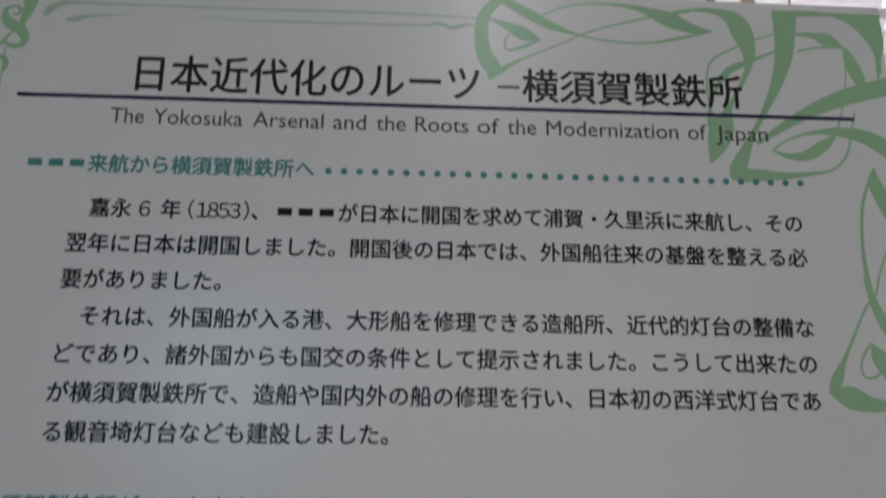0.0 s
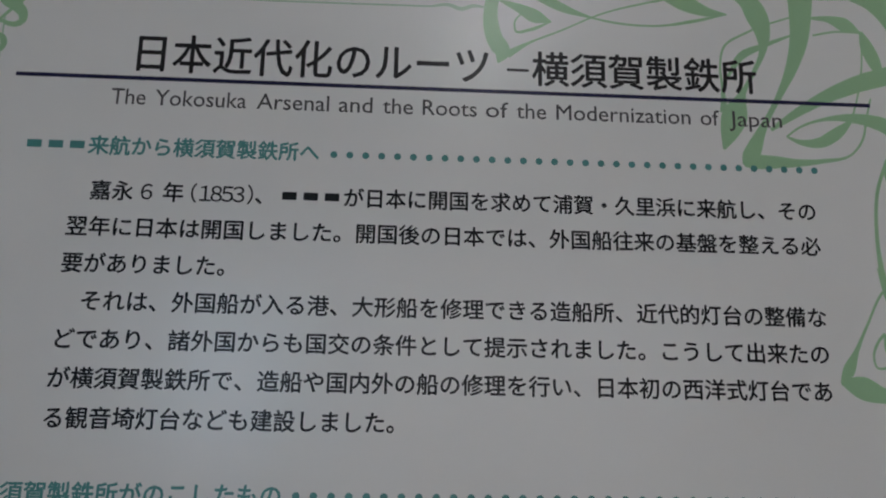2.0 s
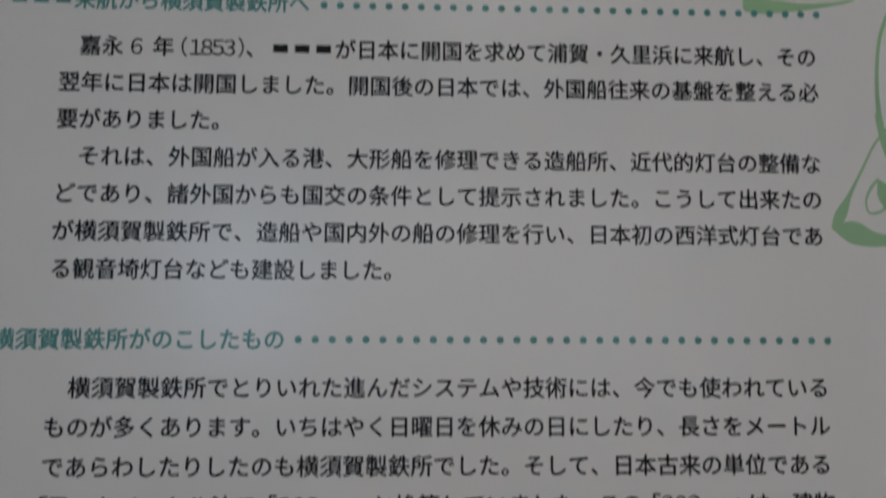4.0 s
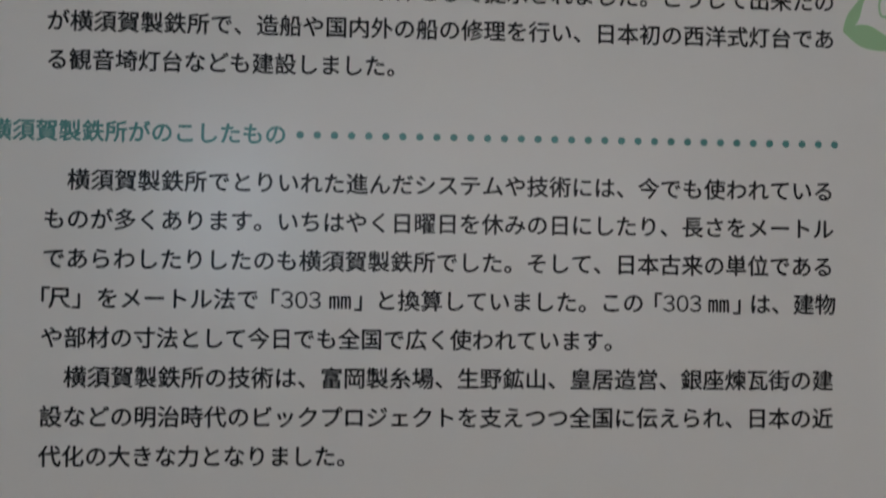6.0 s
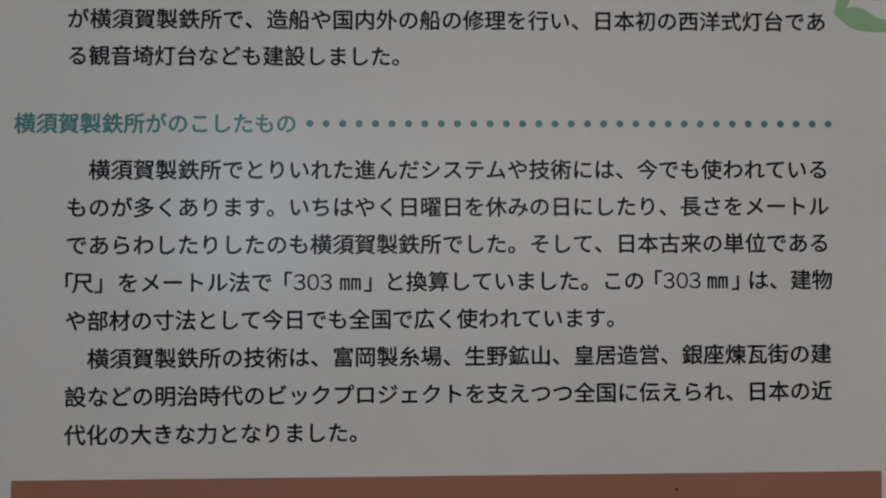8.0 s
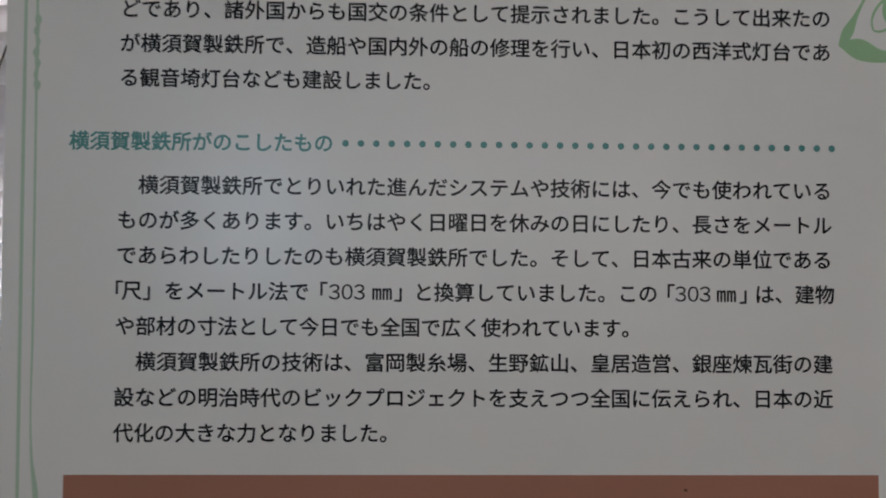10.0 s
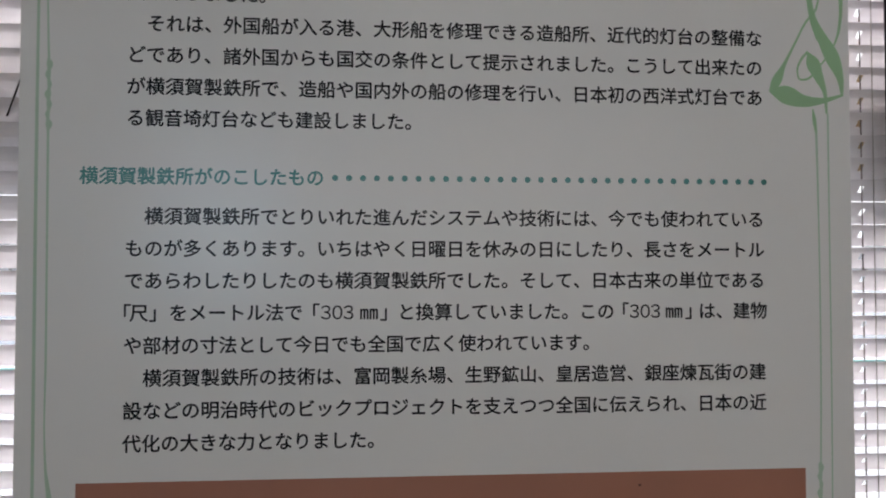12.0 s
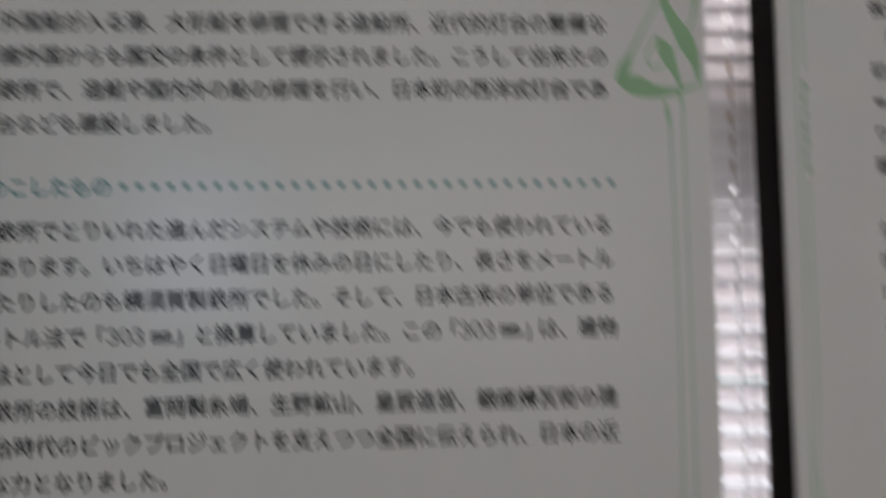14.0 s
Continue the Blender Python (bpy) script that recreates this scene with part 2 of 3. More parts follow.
for ob, text in ((north, "cream painted window wall behind the panels"), (south, "unseen opposite wall with two windows, dark brown to dim reflections"), (west, "unseen plain side wall, dark brown to dim reflections"),
                 (east, "cream painted side wall with an added, unseen window"), (floor, "light brown carpeted room floor"), (ceiling, "white board ceiling of the room")):
    tagged(ob, text, ob.name.split("_")[0], kind="structure")


# the first window stands behind the blind, all others are unseen
def window(name, hole, y0, y1, bays):
    x0, x1, z0, z1 = hole
    root = tagged(new(name), "dark metal framed glass window, its frame out of view", "window", kind="structure")
    w = 0.045
    for a, b, c, d in ((x0, x1, z0, z0 + w), (x0, x1, z1 - w, z1), (x0, x0 + w, z0 + w, z1 - w), (x1 - w, x1, z0 + w, z1 - w)):
        part("window_frame", block(a, b, y0, y1, c, d, 0.003), frame_alu, root)
    step = (x1 - x0 - 2 * w) / bays
    for k in range(bays):
        if k:
            part("window_bar", block(x0 + w + k * step - 0.02, x0 + w + k * step + 0.02, y0, y1, z0 + w, z1 - w, 0.003), frame_alu, root)
        a = x0 + w + k * step + (0.02 if k else 0)
        b = x0 + w + (k + 1) * step - (0.02 if k < bays - 1 else 0)
        pane = part("pane", block(a, b, (y0 + y1) / 2 - 0.002, (y0 + y1) / 2 + 0.002, z0 + w, z1 - w), glass, root)
        pane.visible_shadow = False
    return root


win_1 = window("window_1", win, 0.13, 0.19, 3)
for k in range(3):
    a, b = win[0] + 0.05 + k * (win[1] - win[0] - 0.1) / 3, win[0] + 0.05 + (k + 1) * (win[1] - win[0] - 0.1) / 3
    part("transom", block(a + 0.022, b - 0.022, 0.106, 0.128, TRANSOM[0], TRANSOM[1], 0.002), transom_brown, win_1, "brown painted cross bar")
window("window_2", back_win, room_y0 - 0.10, room_y0 - 0.05, 1)
# added wide window, reflected by the panel but never in view
window("window_4", added_win_wide, room_y0 - 0.10, room_y0 - 0.05, 2)
back_light = new("window_light", bpy.data.lights.new("window_light", "AREA"))
back_light.data.shape, back_light.data.size, back_light.data.size_y = "RECTANGLE", 0.52, 0.62
back_light.data.energy, back_light.data.color = 4.2, (0.48, 0.73, 1.0)
# warm fill lamp added in the wide window, offsets the blue sky
warm_fill = new("window_light", bpy.data.lights.new("window_light", "AREA"))
warm_fill.data.shape, warm_fill.data.size, warm_fill.data.size_y = "RECTANGLE", 1.60, 1.00
warm_fill.data.energy, warm_fill.data.color = 1.0, (1.0, 0.72, 0.45)
warm_fill.matrix_world = look((0.44, room_y0 - 0.03, 1.50), (0.44, 0, 1.50))
back_light.matrix_world = look(((back_win[0] + back_win[1]) / 2, room_y0 - 0.03, 1.51), ((back_win[0] + back_win[1]) / 2, 0, 1.51))


# added window in the east wall, out of view
added_side_win_ob = window("window_3", added_side_win, -room_x1 - 0.10, -room_x1 - 0.05, 2)
added_side_win_ob.rotation_euler = (0, 0, radians(90))
# fill lamp in the added window, brightens the panel's right side
side_fill = new("window_light", bpy.data.lights.new("window_light", "AREA"))
side_fill.data.shape, side_fill.data.size, side_fill.data.size_y = "RECTANGLE", 1.3, 1.2
side_fill.data.energy, side_fill.data.color = 1.0, (0.97, 0.95, 1.0)
side_fill.matrix_world = look((room_x1 + 0.03, -1.2, 1.55), (0, -1.2, 1.55))


def ceiling_light(x, y):
    root = tagged(new("ceiling_light"), "white long ceiling light with a glowing diffuser", "lamp")
    part("housing", block(-0.16, 0.16, -0.64, 0.64, -0.05, 0, 0.006), lamp_body, root)
    part("diffuser", block(-0.12, 0.12, -0.60, 0.60, -0.062, -0.051, 0.004), lamp_glow, root)
    root.location = (x, y, room_h)
    return root


ceiling_light(0.20, -1.55)

# ---- outside ----
tagged(part("foundation", block(room_x0 - 0.15, room_x1 + 0.15, room_y0 - 0.15, 0.24, -0.252, -0.1), ground_mat), "pale concrete foundation under the room", "foundation", kind="structure")
tagged(part("ground", block(-900, 900, -900, 14.0, -0.7, -0.25), ground_mat), "pale concrete yard outside the window", "ground", kind="structure")
tagged(part("grass", block(-40, 40, 3.5, 3.9, -0.25, -0.20, 0.01), grass_mat), "strip of green grass across the yard", "grass", kind="stuff")
tagged(part("water", block(-900, 900, 14.0, 1500, -0.6, -0.5), water_mat), "grey-blue harbour water behind the yard", "water", kind="structure")
fence = tagged(new("fence"), "low green metal fence on the quay edge", "fence")
part("rail", block(-30, 30, 9.0, 9.05, -0.04, 0.03), fence_mat, fence)
for k in range(31):
    part("post", block(-30 + 2 * k, -29.95 + 2 * k, 8.95, 9.0, -0.25, 0.06), fence_mat, fence)
shore = bmesh.new()
rng = random.Random(4)
x = -260.0
while x < 260:
    w, hgt = rng.uniform(10, 30), rng.uniform(5, 17)
    block(x, x + w, 300, 315, -0.5, hgt, bm=shore)
    x += w * rng.uniform(0.8, 1.1)
tagged(part("backdrop", shore, hill_mat), "far row of pale buildings across the harbour", "buildings", kind="stuff")

# ---- venetian blind ----
TILT, PITCH, WIDE, BLIND_Y = radians(51.5), 0.02150, 0.025, 0.040
SLAT_Z = 1.2993
blind_x0, blind_x1 = -1.28, 1.88
cords = (-1.10, -0.52, -0.06, 0.396, 0.86, 1.32, 1.74)
blind = tagged(new("venetian_blind"), "off-white venetian blind with tilted narrow slats", "blind")


def slat_mesh():
    """One curved slat, with a slot for each cord, its room edge raised."""
    bm = bmesh.new()
    xs, slots = [blind_x0], set()
    for c in cords + (blind_x1,):
        end = c - 0.0022 if c < blind_x1 else c
        n = max(1, round((end - xs[-1]) / 0.04))
        xs += [xs[-1] + (end - xs[-1]) * k / n for k in range(1, n + 1)]
        if c < blind_x1:
            slots.add(len(xs) - 1)
            xs.append(c + 0.0022)
    across = (-0.5, -0.4, -0.28, -0.15, 0.15, 0.28, 0.4, 0.5)
    grid = []
    for x in xs:
        row = []
        for s in across:
            d, bow = s * WIDE, 0.0022 * (1 - 4 * s * s)
            row.append(bm.verts.new((x, d * math.cos(TILT) + bow * math.sin(TILT), -d * math.sin(TILT) + bow * math.cos(TILT))))
        grid.append(row)
    for i in range(len(xs) - 1):
        for j in range(len(across) - 1):
            if i in slots and j == 3:
                continue
            bm.faces.new((grid[i][j], grid[i + 1][j], grid[i + 1][j + 1], grid[i][j + 1]))
    bm.normal_update()
    bmesh.ops.solidify(bm, geom=bm.faces[:], thickness=0.0003)
    return bm


first = part("slat", slat_mesh(), slat_paint, blind)
rng = random.Random(7)
slat_z = [SLAT_Z + k * PITCH for k in range(-25, 45)]
first.location = (0, BLIND_Y, slat_z[0])
for z in slat_z[1:]:
    ob = new("slat", first.data)
    ob.parent = blind
    ob.location = (rng.uniform(-0.001, 0.001), BLIND_Y + rng.uniform(-0.0004, 0.0004), z + rng.uniform(-0.0003, 0.0003))
    ob.rotation_euler = (radians(rng.uniform(-1.2, 1.2)), radians(rng.uniform(-0.02, 0.02)), 0)
part("head_rail", block(blind_x0, blind_x1, 0.02, 0.06, slat_z[-1] + 0.02, slat_z[-1] + 0.055, 0.003), slat_paint, blind)
part("bottom_rail", block(blind_x0, blind_x1, 0.03, 0.05, slat_z[0] - 0.03, slat_z[0] - 0.016, 0.003), slat_paint, blind)
for c in cords:
    part("lift_cord", rod([(c, BLIND_Y, slat_z[0] - 0.02), (c, BLIND_Y, slat_z[-1] + 0.025)], 0.0007, 6), cord_grey, blind)
    part("ladder_cord", rod([(c + 0.006, BLIND_Y - 0.0085, slat_z[0] - 0.02), (c + 0.006, BLIND_Y - 0.0085, slat_z[-1] + 0.025)], 0.0005, 6), cord_pale, blind)

# ---- dark post ----
tagged(part("post", block(0.4018, 0.446, 0.0095, 0.0140, 0, room_h, 0.0008), post_brown), "dark brown flat upright in front of the blind", "post", kind="structure")

for name, x0, x1, mat, text in (("batten", 0.2500, 0.2620, frame_brown, "narrow beige upright batten behind the panel"), ("strap", 0.2205, 0.2275, strap_brown, "narrow brown upright strap behind the panel")):
    tagged(part(name, block(x0, x1, 0.0155, 0.0190, 0, room_h, 0.0006), mat), text, name, kind="structure")

# ---- information panel with the history text ----
LEFT, RIGHT, TOP = -0.3625, 0.3580, 1.7845
P, SIZE = 0.0158, 0.0155
TEXT_X = -17.5 * P


def panel_board(name, x0, x1, z0, z1, label):
    root = tagged(new(name), label, "sign", group="information panels")
    part("board", block(x0, x1, 0, 0.005, z0, z1, 0.0005), board_white, root)
    part("backing", block(x0 + 0.0015, x1 - 0.0015, 0.0051, 0.0062, z0 + 0.0015, z1 - 0.0015), foam_edge, root)
    return root


panel = panel_board("information_panel", LEFT, RIGHT, 0.756, TOP, "white laminated panel with Japanese text and green ornaments")

# headline, rule and English line
lettering("日本近代化のルーツ", -0.2443, 1.7045, 0.0303, ink_title, panel, 0.014, 1.08)
part("dash", bar(0.040, 0.057, 1.7012, 1.7034, -INK - 0.00008), ink_title, panel)
lettering("横須賀製鉄所", 0.0590, 1.7040, 0.0297, ink_title, panel, 0.016, 1.02)
part("rule", bar(-0.326, 0.326, 1.6825, 1.6856, -INK - 0.0001), ink_navy, panel)
ENGLISH = (("The", -0.255, -0.230), ("Yokosuka", -0.223, -0.156), ("Arsenal", -0.148, -0.0945), ("and", -0.087, -0.062), ("the", -0.054, -0.0315), ("Roots", -0.024, 0.017),
           ("of", 0.024, 0.041), ("the", 0.0475, 0.070), ("Modernization", 0.078, 0.182), ("of", 0.190, 0.2045), ("Japan", 0.2125, 0.254))
for words, x0, x1 in ENGLISH:
    lettering(words, x0, 1.6697, 0.0178, ink_grey, panel, 0.004, width=x1 - x0)

# first section
H1, H2 = 1.6305, 1.3875
name_bars(3, -0.3135, H1, 0.0153, ink_teal, panel)
lettering("来航から横須賀製鉄所へ", -0.3135 + 3 * 0.0153, H1, 0.0153, ink_teal, panel, 0.024)
lettering("横須賀製鉄所がのこしたもの", -0.3135, H2, 0.0155, ink_teal, panel, 0.024)
for x0, n, z in ((-0.0890, 32, 1.6293), (-0.1030, 33, 1.3875)):
    one = part("dot", disc(0, 0, 0.0026, 0.0026, -INK - 0.0001), ink_teal, panel)
    one.location = (x0, 0, z)
    for k in range(1, n):
        ob = new("dot", one.data)
        ob.parent = panel
        ob.location = (x0 + k * (0.2765 - x0) / (n - 1), 0, z)
ROW = 0.02668
L1 = 1.5965
for words, x in (("嘉永", -0.2625), ("年", -0.2110), ("、", -0.1450), ("が日本に開国を求めて浦賀・久里浜に来航し、その", -0.0808)):
    lettering(words, x, L1, 0.0155, ink_black, panel)
digits("6", -0.2222, L1, panel)
digits("(1853)", -0.1885, L1, panel, 0.0081)
name_bars(3, -0.1275, L1, 0.0155, ink_black, panel)
for k, words in ((1, "翌年に日本は開国しました。開国後の日本では、外国船往来の基盤を整える必"), (2, "要がありました。"), (3, "　それは、外国船が入る港、大形船を修理できる造船所、近代的灯台の整備な"),
                 (4, "どであり、諸外国からも国交の条件として提示されました。こうして出来たの"), (5, "が横須賀製鉄所で、造船や国内外の船の修理を行い、日本初の西洋式灯台であ"), (6, "る観音埼灯台なども建設しました。")):
    lettering(words, TEXT_X, L1 - k * ROW, SIZE, ink_black, panel, pitch=P if len(words) > 30 else 0.0155)

# second section
M1, ROW2 = 1.3540, 0.02695
for k, words in ((0, "　横須賀製鉄所でとりいれた進んだシステムや技術には、今でも使われている"), (1, "ものが多くあります。いちはやく日曜日を休みの日にしたり、長さをメートル"), (2, "であらわしたりしたのも横須賀製鉄所でした。そして、日本古来の単位である"),
                 (4, "や部材の寸法として今日でも全国で広く使われています。"), (5, "　横須賀製鉄所の技術は、富岡製糸場、生野鉱山、皇居造営、銀座煉瓦街の建"), (6, "設などの明治時代のビックプロジェクトを支えつつ全国に伝えられ、日本の近"), (7, "代化の大きな力となりました。")):
    lettering(words, TEXT_X, M1 - k * ROW2, SIZE, ink_black, panel, pitch=P if len(words) > 30 else 0.0155)
for words, x in (("「", -0.2862), ("尺", -0.2719), ("」", -0.2561), ("をメートル法で", -0.2399), ("「", -0.1310), ("㎜", -0.0818), ("」", -0.0645), ("と換算していました。この", -0.0499), ("「", 0.1370), ("㎜", 0.1850), ("」", 0.2030), ("は、建物", 0.2150)):
    lettering(words, x, M1 - 3 * ROW2, SIZE, ink_black, panel, pitch=P)
for x in (-0.1100, 0.1575):
    digits("303", x, M1 - 3 * ROW2, panel)

# green ornaments: brush strokes of x, height over 1.4 m and width, in millimetres
STROKES = (
    ((45, 382, 6.4), (30, 365, 10.1), (27, 348, 11), (30, 329, 12.9), (36, 316, 12), (33, 308, 1.4)),
    ((40, 315, 6.4), (60, 327, 1.8), (76, 334, 1.4), (118, 354, 1.4), (155, 365, 1.8), (198, 375, 3.7)),
    ((45, 378, 6.4), (63, 368, 9.2), (83, 357, 7.4), (104, 350, 2.3), (131, 345, 1.8), (164, 345, 1.8), (189, 350, 2.8), (216, 357, 0.9)),
    ((70, 362, 1.4), (91, 373, 1.4), (123, 378, 1.8), (156, 375, 5.5), (183, 365, 13.8), (202, 358, 7.4), (216, 357, 0.9)),
    ((34, 361, 1.8), (49, 355, 7.4), (63, 348, 11), (75, 344, 0.9)),
    ((54, 353, 1.4), (46, 342, 1.4), (47, 335, 1.8), (59, 337, 2.8), (74, 344, 1.4)),
    ((178, 372, 1), (206, 376, 3.6), (223, 374, 7), (235, 367, 16), (240.5, 356, 18), (244, 342, 12.5), (243, 327, 6), (235, 309, 3.7), (225, 291, 5), (217, 271, 20), (212, 257, 14), (207, 244, 1.8)),
    ((270, 358, 1.4), (231, 342, 1.8), (212, 329, 1.8), (208, 313, 1.8), (209, 293, 2.8), (209, 274, 6.4)),
    ((269, 342, 1.4), (241, 330, 4.6), (227, 323, 6.4), (213, 303, 1.8)),
    ((277, 378, 21.2), (276, 360, 18.4), (273, 337, 14.7), (266, 315, 10.1), (255, 292, 5.5), (244, 272, 4.6), (236, 257, 8), (231, 246, 12), (227, 237, 13), (224, 231, 7)),
    ((222, 233, 5), (231, 234.5, 10.5), (246, 235, 10), (263, 235, 6.4), (283, 237, 3.7), (307, 243, 1.8), (317, 255, 1.8), (322, 273, 1.8), (327, 290, 1.4)),
    ((257, 256, 1.4), (268, 264, 1.8), (287, 271, 2.8), (310, 273, 7.4), (333, 269, 12), (352, 259, 15.6)),
    ((257, 256, 1.4), (267, 252, 4.1), (283, 252, 8.3), (297, 260, 9.2), (310, 271, 2.3)),
    ((245, 261, 2.8), (264, 274, 6.4), (289, 289, 10.1), (318, 302, 13.8), (359, 314, 15.6)),
    ((276, 376, 4.6), (295, 376, 5.5), (317, 376, 3.2), (358, 376, 3.2)),
    ((317, 376, 2.8), (336, 371, 12), (348, 359, 13.8), (352, 342, 6.4), (350, 320, 1.8)),
    ((333, 374, 3.7), (347, 369, 12), (352, 359, 12), (352, 334, 3.7)),
    ((355, 377, 5), (353, 350, 5), (352, 325, 3)),
    ((338, 372.5, 8), (349, 368, 16), (354, 356, 8)),
    ((284, 357, 2.3), (299, 356.5, 6), (312, 352, 12), (324, 345.5, 1.8)),
    ((285, 342, 1.8), (304, 346, 1.8), (322, 346, 1.8)),
    ((324.5, 347, 2.8), (328, 335, 10.5), (333, 321, 11), (338, 307, 4)),
    ((325, 346, 1.4), (322, 314, 1.4), (316, 289, 1.4), (311, 274, 1.8)),
    ((337, 244, 1.4), (336, 232, 10.1), (341, 220, 13.8), (348, 206, 15.6)),
    ((335, 240, 2.8), (325, 215, 2.8), (321, 187, 2.8), (321, 161, 3.7), (324, 137, 6.4), (332, 118, 10.1)),
    ((320, 155, 3.9), (323, 139, 4.9), (331, 122, 8.8), (342, 101, 13.7), (349, 83, 6.9), (351, 66, 2)),
    ((350, 205, 12), (352, 184, 7), (351, 158, 3.9), (350, 135, 2.9), (347, 120, 2), (339, 104, 1.5), (328, 91, 1.5), (318, 81, 2), (311, 81, 1.6), (309, 88, 1.6), (313, 99, 2.2), (319, 106, 2)),
    ((319, 105, 2), (323, 97, 11.8), (329, 83, 8.8), (334, 71, 4.4), (336, 50, 2)),
    ((352, 211, 1.5), (346, 192, 1.5), (339, 176, 1.5), (331, 158, 1.6), (325, 141, 2), (321, 137, 2), (307, 113, 2), (296, 92, 3.9), (289, 78, 8.8), (284, 69, 3.9)),
    ((283, 70, 2.9), (296, 67, 15.7), (315, 61, 10.8), (334, 62, 4.9), (351, 67, 2)),
    ((323, 54, 1), (324, 46, 3.4), (326, 32, 2)),
)


def strokes(rows, mat, parent, dx=0.0, dz=1.4):
    for row in rows:
        part("ornament_stroke", ribbon([(dx + a / 1000, dz + b / 1000, w / 1000) for a, b, w in row]), mat, parent)


strokes(STROKES, ink_green, panel)
BORDER = (
    ((-348, 330, 2.0), (-348, 150, 2.2), (-348, 0, 2.7), (-347.5, -150, 2.7), (-347, -290, 2.6), (-346, -600, 2.6)),
    ((-340, 330, 1.4), (-340, 110, 1.6), (-339, 82, 2.0)),
    ((-339, 25, 2.0), (-338.5, -60, 1.8), (-338, -160, 1.8), (-337.5, -244, 1.8), (-336.5, -258, 2.4), (-335, -269, 3.4), (-333.5, -281, 4.2), (-333, -294, 3.0)),
    ((326, 32, 2.2), (327, -40, 1.6), (327, -200, 1.6), (326, -262, 1.6)),
    ((337, 50, 1.8), (337, -60, 1.4), (337, -200, 1.4), (336, -330, 1.4)),
    ((-314, 350, 3), (-311.5, 355, 6.5), (-305, 360, 5), (-292, 362, 2.4), (-270, 362, 1.7), (-180, 362, 1.5), (-4, 362, 1.5), (24, 361, 1.4)),
    ((-298, 347.5, 2), (-291, 348, 5), (-283, 350.5, 3.2), (-270, 352, 1.6), (-140, 352, 1.5), (-20, 353, 1.4)),
    ((-20, 353, 1.6), (-6, 355, 3.0), (4, 352, 3.4), (14, 355, 3.0), (24, 354, 1.0)),
)
strokes(BORDER, ink_pale, panel)


def beads(x0, z0, z1, mat, parent):
    """A short string of uneven beads on a border line."""
    n = 7
    for k in range(n):
        z = z0 + (z1 - z0) * (k + 0.5) / n
        side = 0.0006 * (-1) ** k
        part("ornament_stroke", ribbon([(x0 - side, z + 0.0055, 0.0018), (x0 + side, z + 0.001, 0.0052 - 0.0008 * (k % 3)), (x0 - 0.4 * side, z - 0.005, 0.0014)]), mat, parent)


beads(-0.339, 1.4835, 1.425, ink_pale, panel)
beads(0.3255, 1.137, 1.085, ink_pale, panel)
CURLS = (
    ((-340, 357, 2.8), (-344, 354, 4.2), (-344, 349, 6), (-340, 343, 9), (-333, 339, 9), (-327.5, 333, 7.5), (-327, 327, 5.5), (-330.5, 324, 4.6), (-337, 324, 3.7), (-342, 326, 2.8), (-347, 324, 2.3)),
    ((-329, 379, 16), (-327, 371, 13.5), (-326, 363, 11), (-327, 355, 8.5), (-329, 348, 6.5), (-331, 342, 5), (-336, 336, 2.8), (-342, 329, 2.3), (-347, 322, 1.8)),
    ((-340, 357, 2.3), (-335, 357, 2.8), (-333, 353, 2.8), (-335, 350, 2.3), (-339, 351, 1.4)),
    ((-346, 315, 3.7), (-340, 313, 4.6), (-338, 308, 4.6), (-340, 302, 2.8)),
)
strokes(CURLS, ink_green, panel)

# sepia photograph at the foot of the panel
part("photograph", bar(-0.3130, 0.3118, 0.800, 1.1338, -INK), sepia, panel, "reddish brown sepia photograph print")
part("photo_spot", disc(0.161, 1.1222, 0.0016, 0.0011, -INK - 0.00008), sepia_dark, panel)
part("photo_shape", ribbon([(0.222, 1.082, 0.012), (0.236, 1.089, 0.014), (0.250, 1.091, 0.014), (0.262, 1.087, 0.013), (0.272, 1.078, 0.012)], -INK - 0.00008), sepia_dark, panel)
part("hanging_hook", rod([(-0.350, 0.0095, 1.5370), (-0.3600, 0.0150, 1.5070), (-0.3720, 0.0200, 1.4705), (-0.3822, 0.0200, 1.4400)], 0.0007, 6), wire_dark, panel, "thin dark wire end")
for x in (-0.287, 0.287):
    tagged(part("hanging_wire", rod([(x, 0.0064, TOP - 0.03), (x, 0.0075, TOP + 0.02), (x, 0.0075, room_h)], 0.0007, 6), wire_dark), "thin dark wire from ceiling to panel", "wire", group="hanging wires")

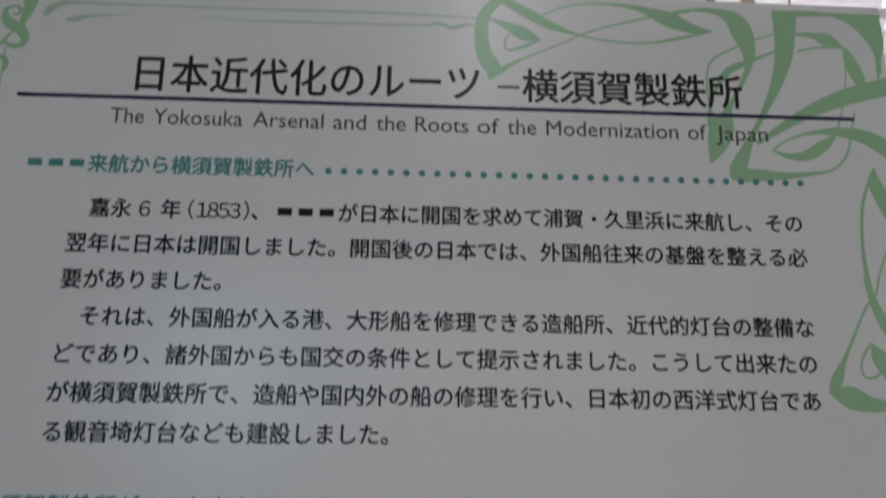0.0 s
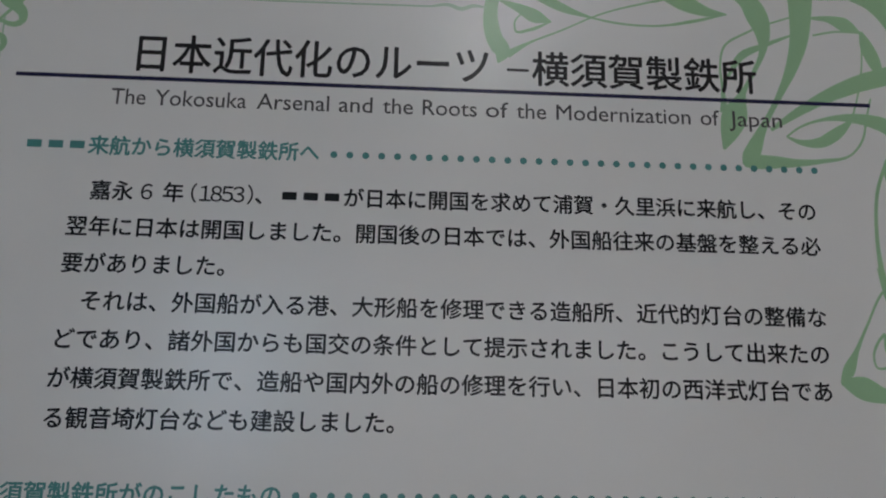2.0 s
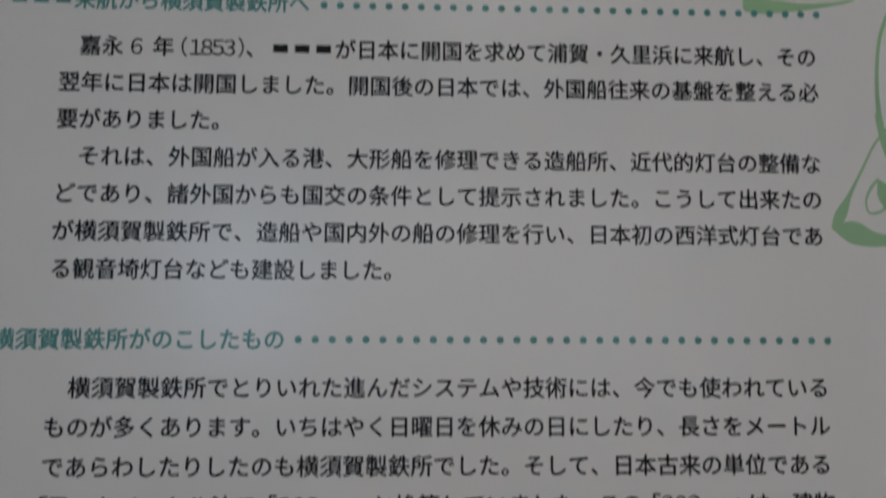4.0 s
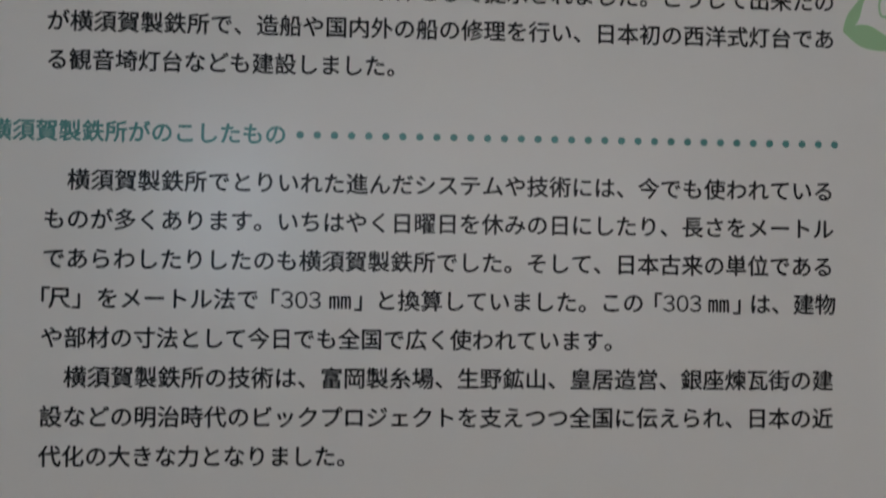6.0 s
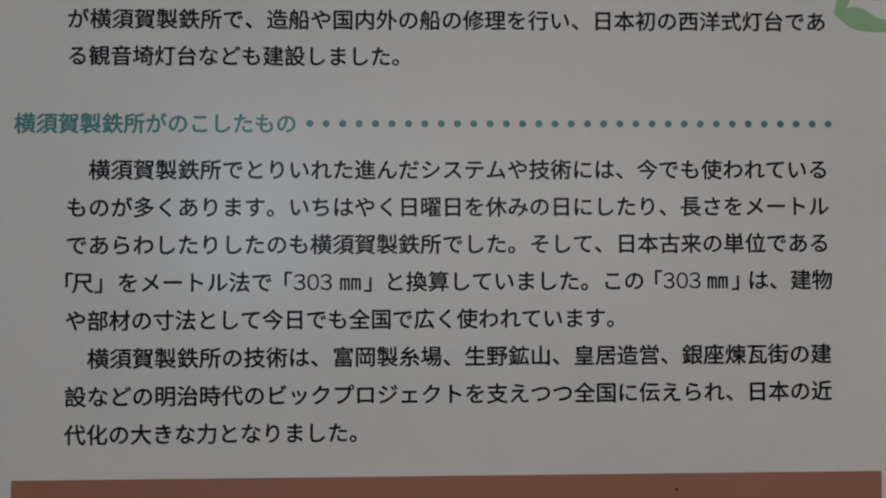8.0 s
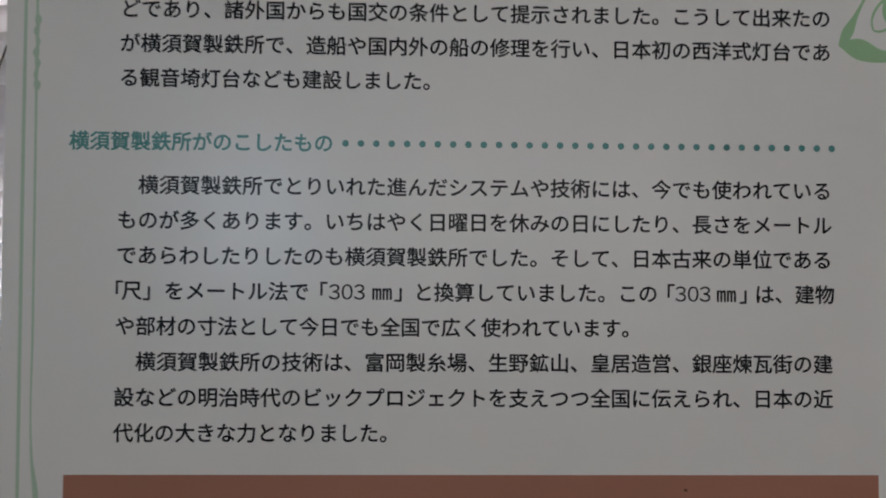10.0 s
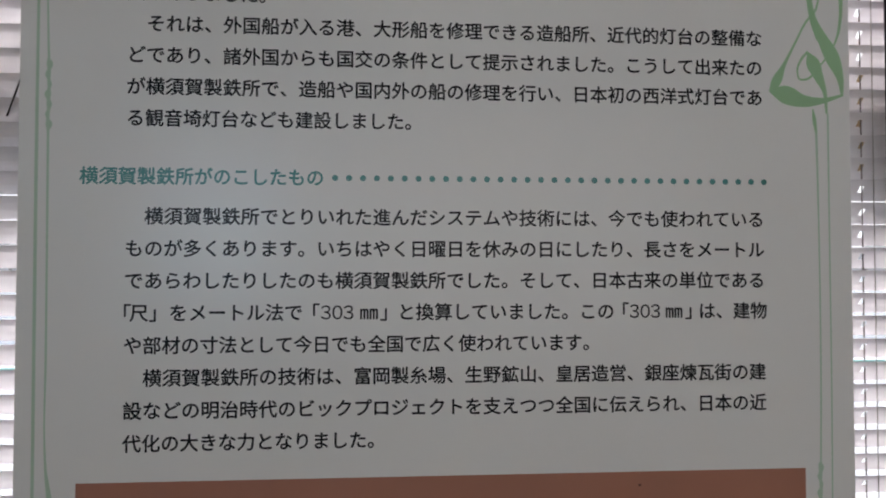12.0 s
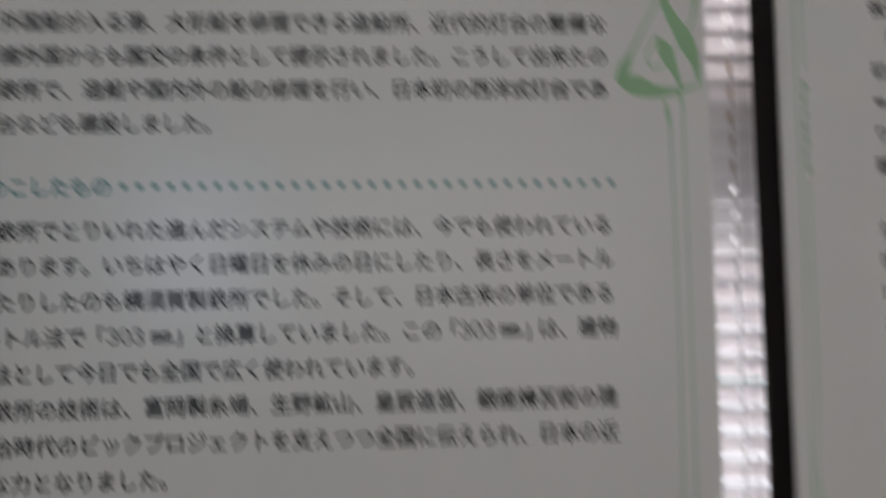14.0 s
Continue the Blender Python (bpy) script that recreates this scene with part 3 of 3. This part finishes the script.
# ---- second panel ----
second = panel_board("information_panel", 0.4182, 1.1392, 0.756, TOP, "white laminated panel with Japanese text and a landscape photograph")
Q, QROW, Q1 = 0.0141, 0.02625, 1.5300
for k, words in enumerate(("強い土地には", "　船を修理す", "初めは浅瀬を", "", "り、半島を切", "建設するように", "　その半島の", "が発見されま", "学的に研究し", "世界に発表し", "と名付けられ", "　すなわち、", "見の地」でも")):
    if words:
        lettering(words, 0.4958, Q1 - k * QROW, Q, ink_black, second)
name_bars(5, 0.4958, Q1 - 3 * QROW, Q, ink_black, second)
lettering("が", 0.4958 + 5 * Q, Q1 - 3 * QROW, Q, ink_black, second)
strokes((
    ((432, 330, 1.6), (432, 120, 1.6), (432, -60, 1.6), (431, -240, 1.8), (432, -268, 3.0), (439, -286, 5.0), (452, -300, 7.0), (462, -318, 4.0)),
    ((439, 330, 1.4), (439, 80, 1.4)), ((439, -12, 1.4), (438, -160, 1.4), (437, -260, 1.6), (441, -283, 3.0)),
), ink_pale, second)
strokes((
    ((446, -312, 4), (460, -305, 5), (478, -303, 8), (494, -309, 7), (502, -322, 3)),
    ((444, -318, 5), (456, -314, 9), (470, -317, 9), (484, -327, 4)),
), ink_green, second)
beads(0.4385, 1.470, 1.392, ink_pale, second)
part("photograph", bar(0.5420, 1.0500, 0.82, 1.1790, -INK), print_sky, second, "landscape photograph with grey sky over trees")
trees = bmesh.new()
rng = random.Random(3)
edge = [(0.5421 + 0.507 * k / 90, 1.108 + 0.012 * noise.noise((k * 0.13, 0, 0)) + 0.008 * noise.noise((k * 0.9, 3, 0))) for k in range(91)]
top = [trees.verts.new((a, -INK - 0.00008, b)) for a, b in edge]
low = [trees.verts.new((a, -INK - 0.00008, 0.8201)) for a, b in edge]
for k in range(90):
    trees.faces.new((low[k], low[k + 1], top[k + 1], top[k]))
part("treeline", trees, print_trees, second)
part("photo_spot", disc(0.5440, 1.143, 0.0022, 0.0038, -INK - 0.00008), print_trees, second)
for x in (0.492, 1.066):
    tagged(part("hanging_wire", rod([(x, 0.0064, TOP - 0.03), (x, 0.0075, TOP + 0.02), (x, 0.0075, room_h)], 0.0007, 6), wire_dark), "thin dark wire from ceiling to panel", "wire", group="hanging wires")
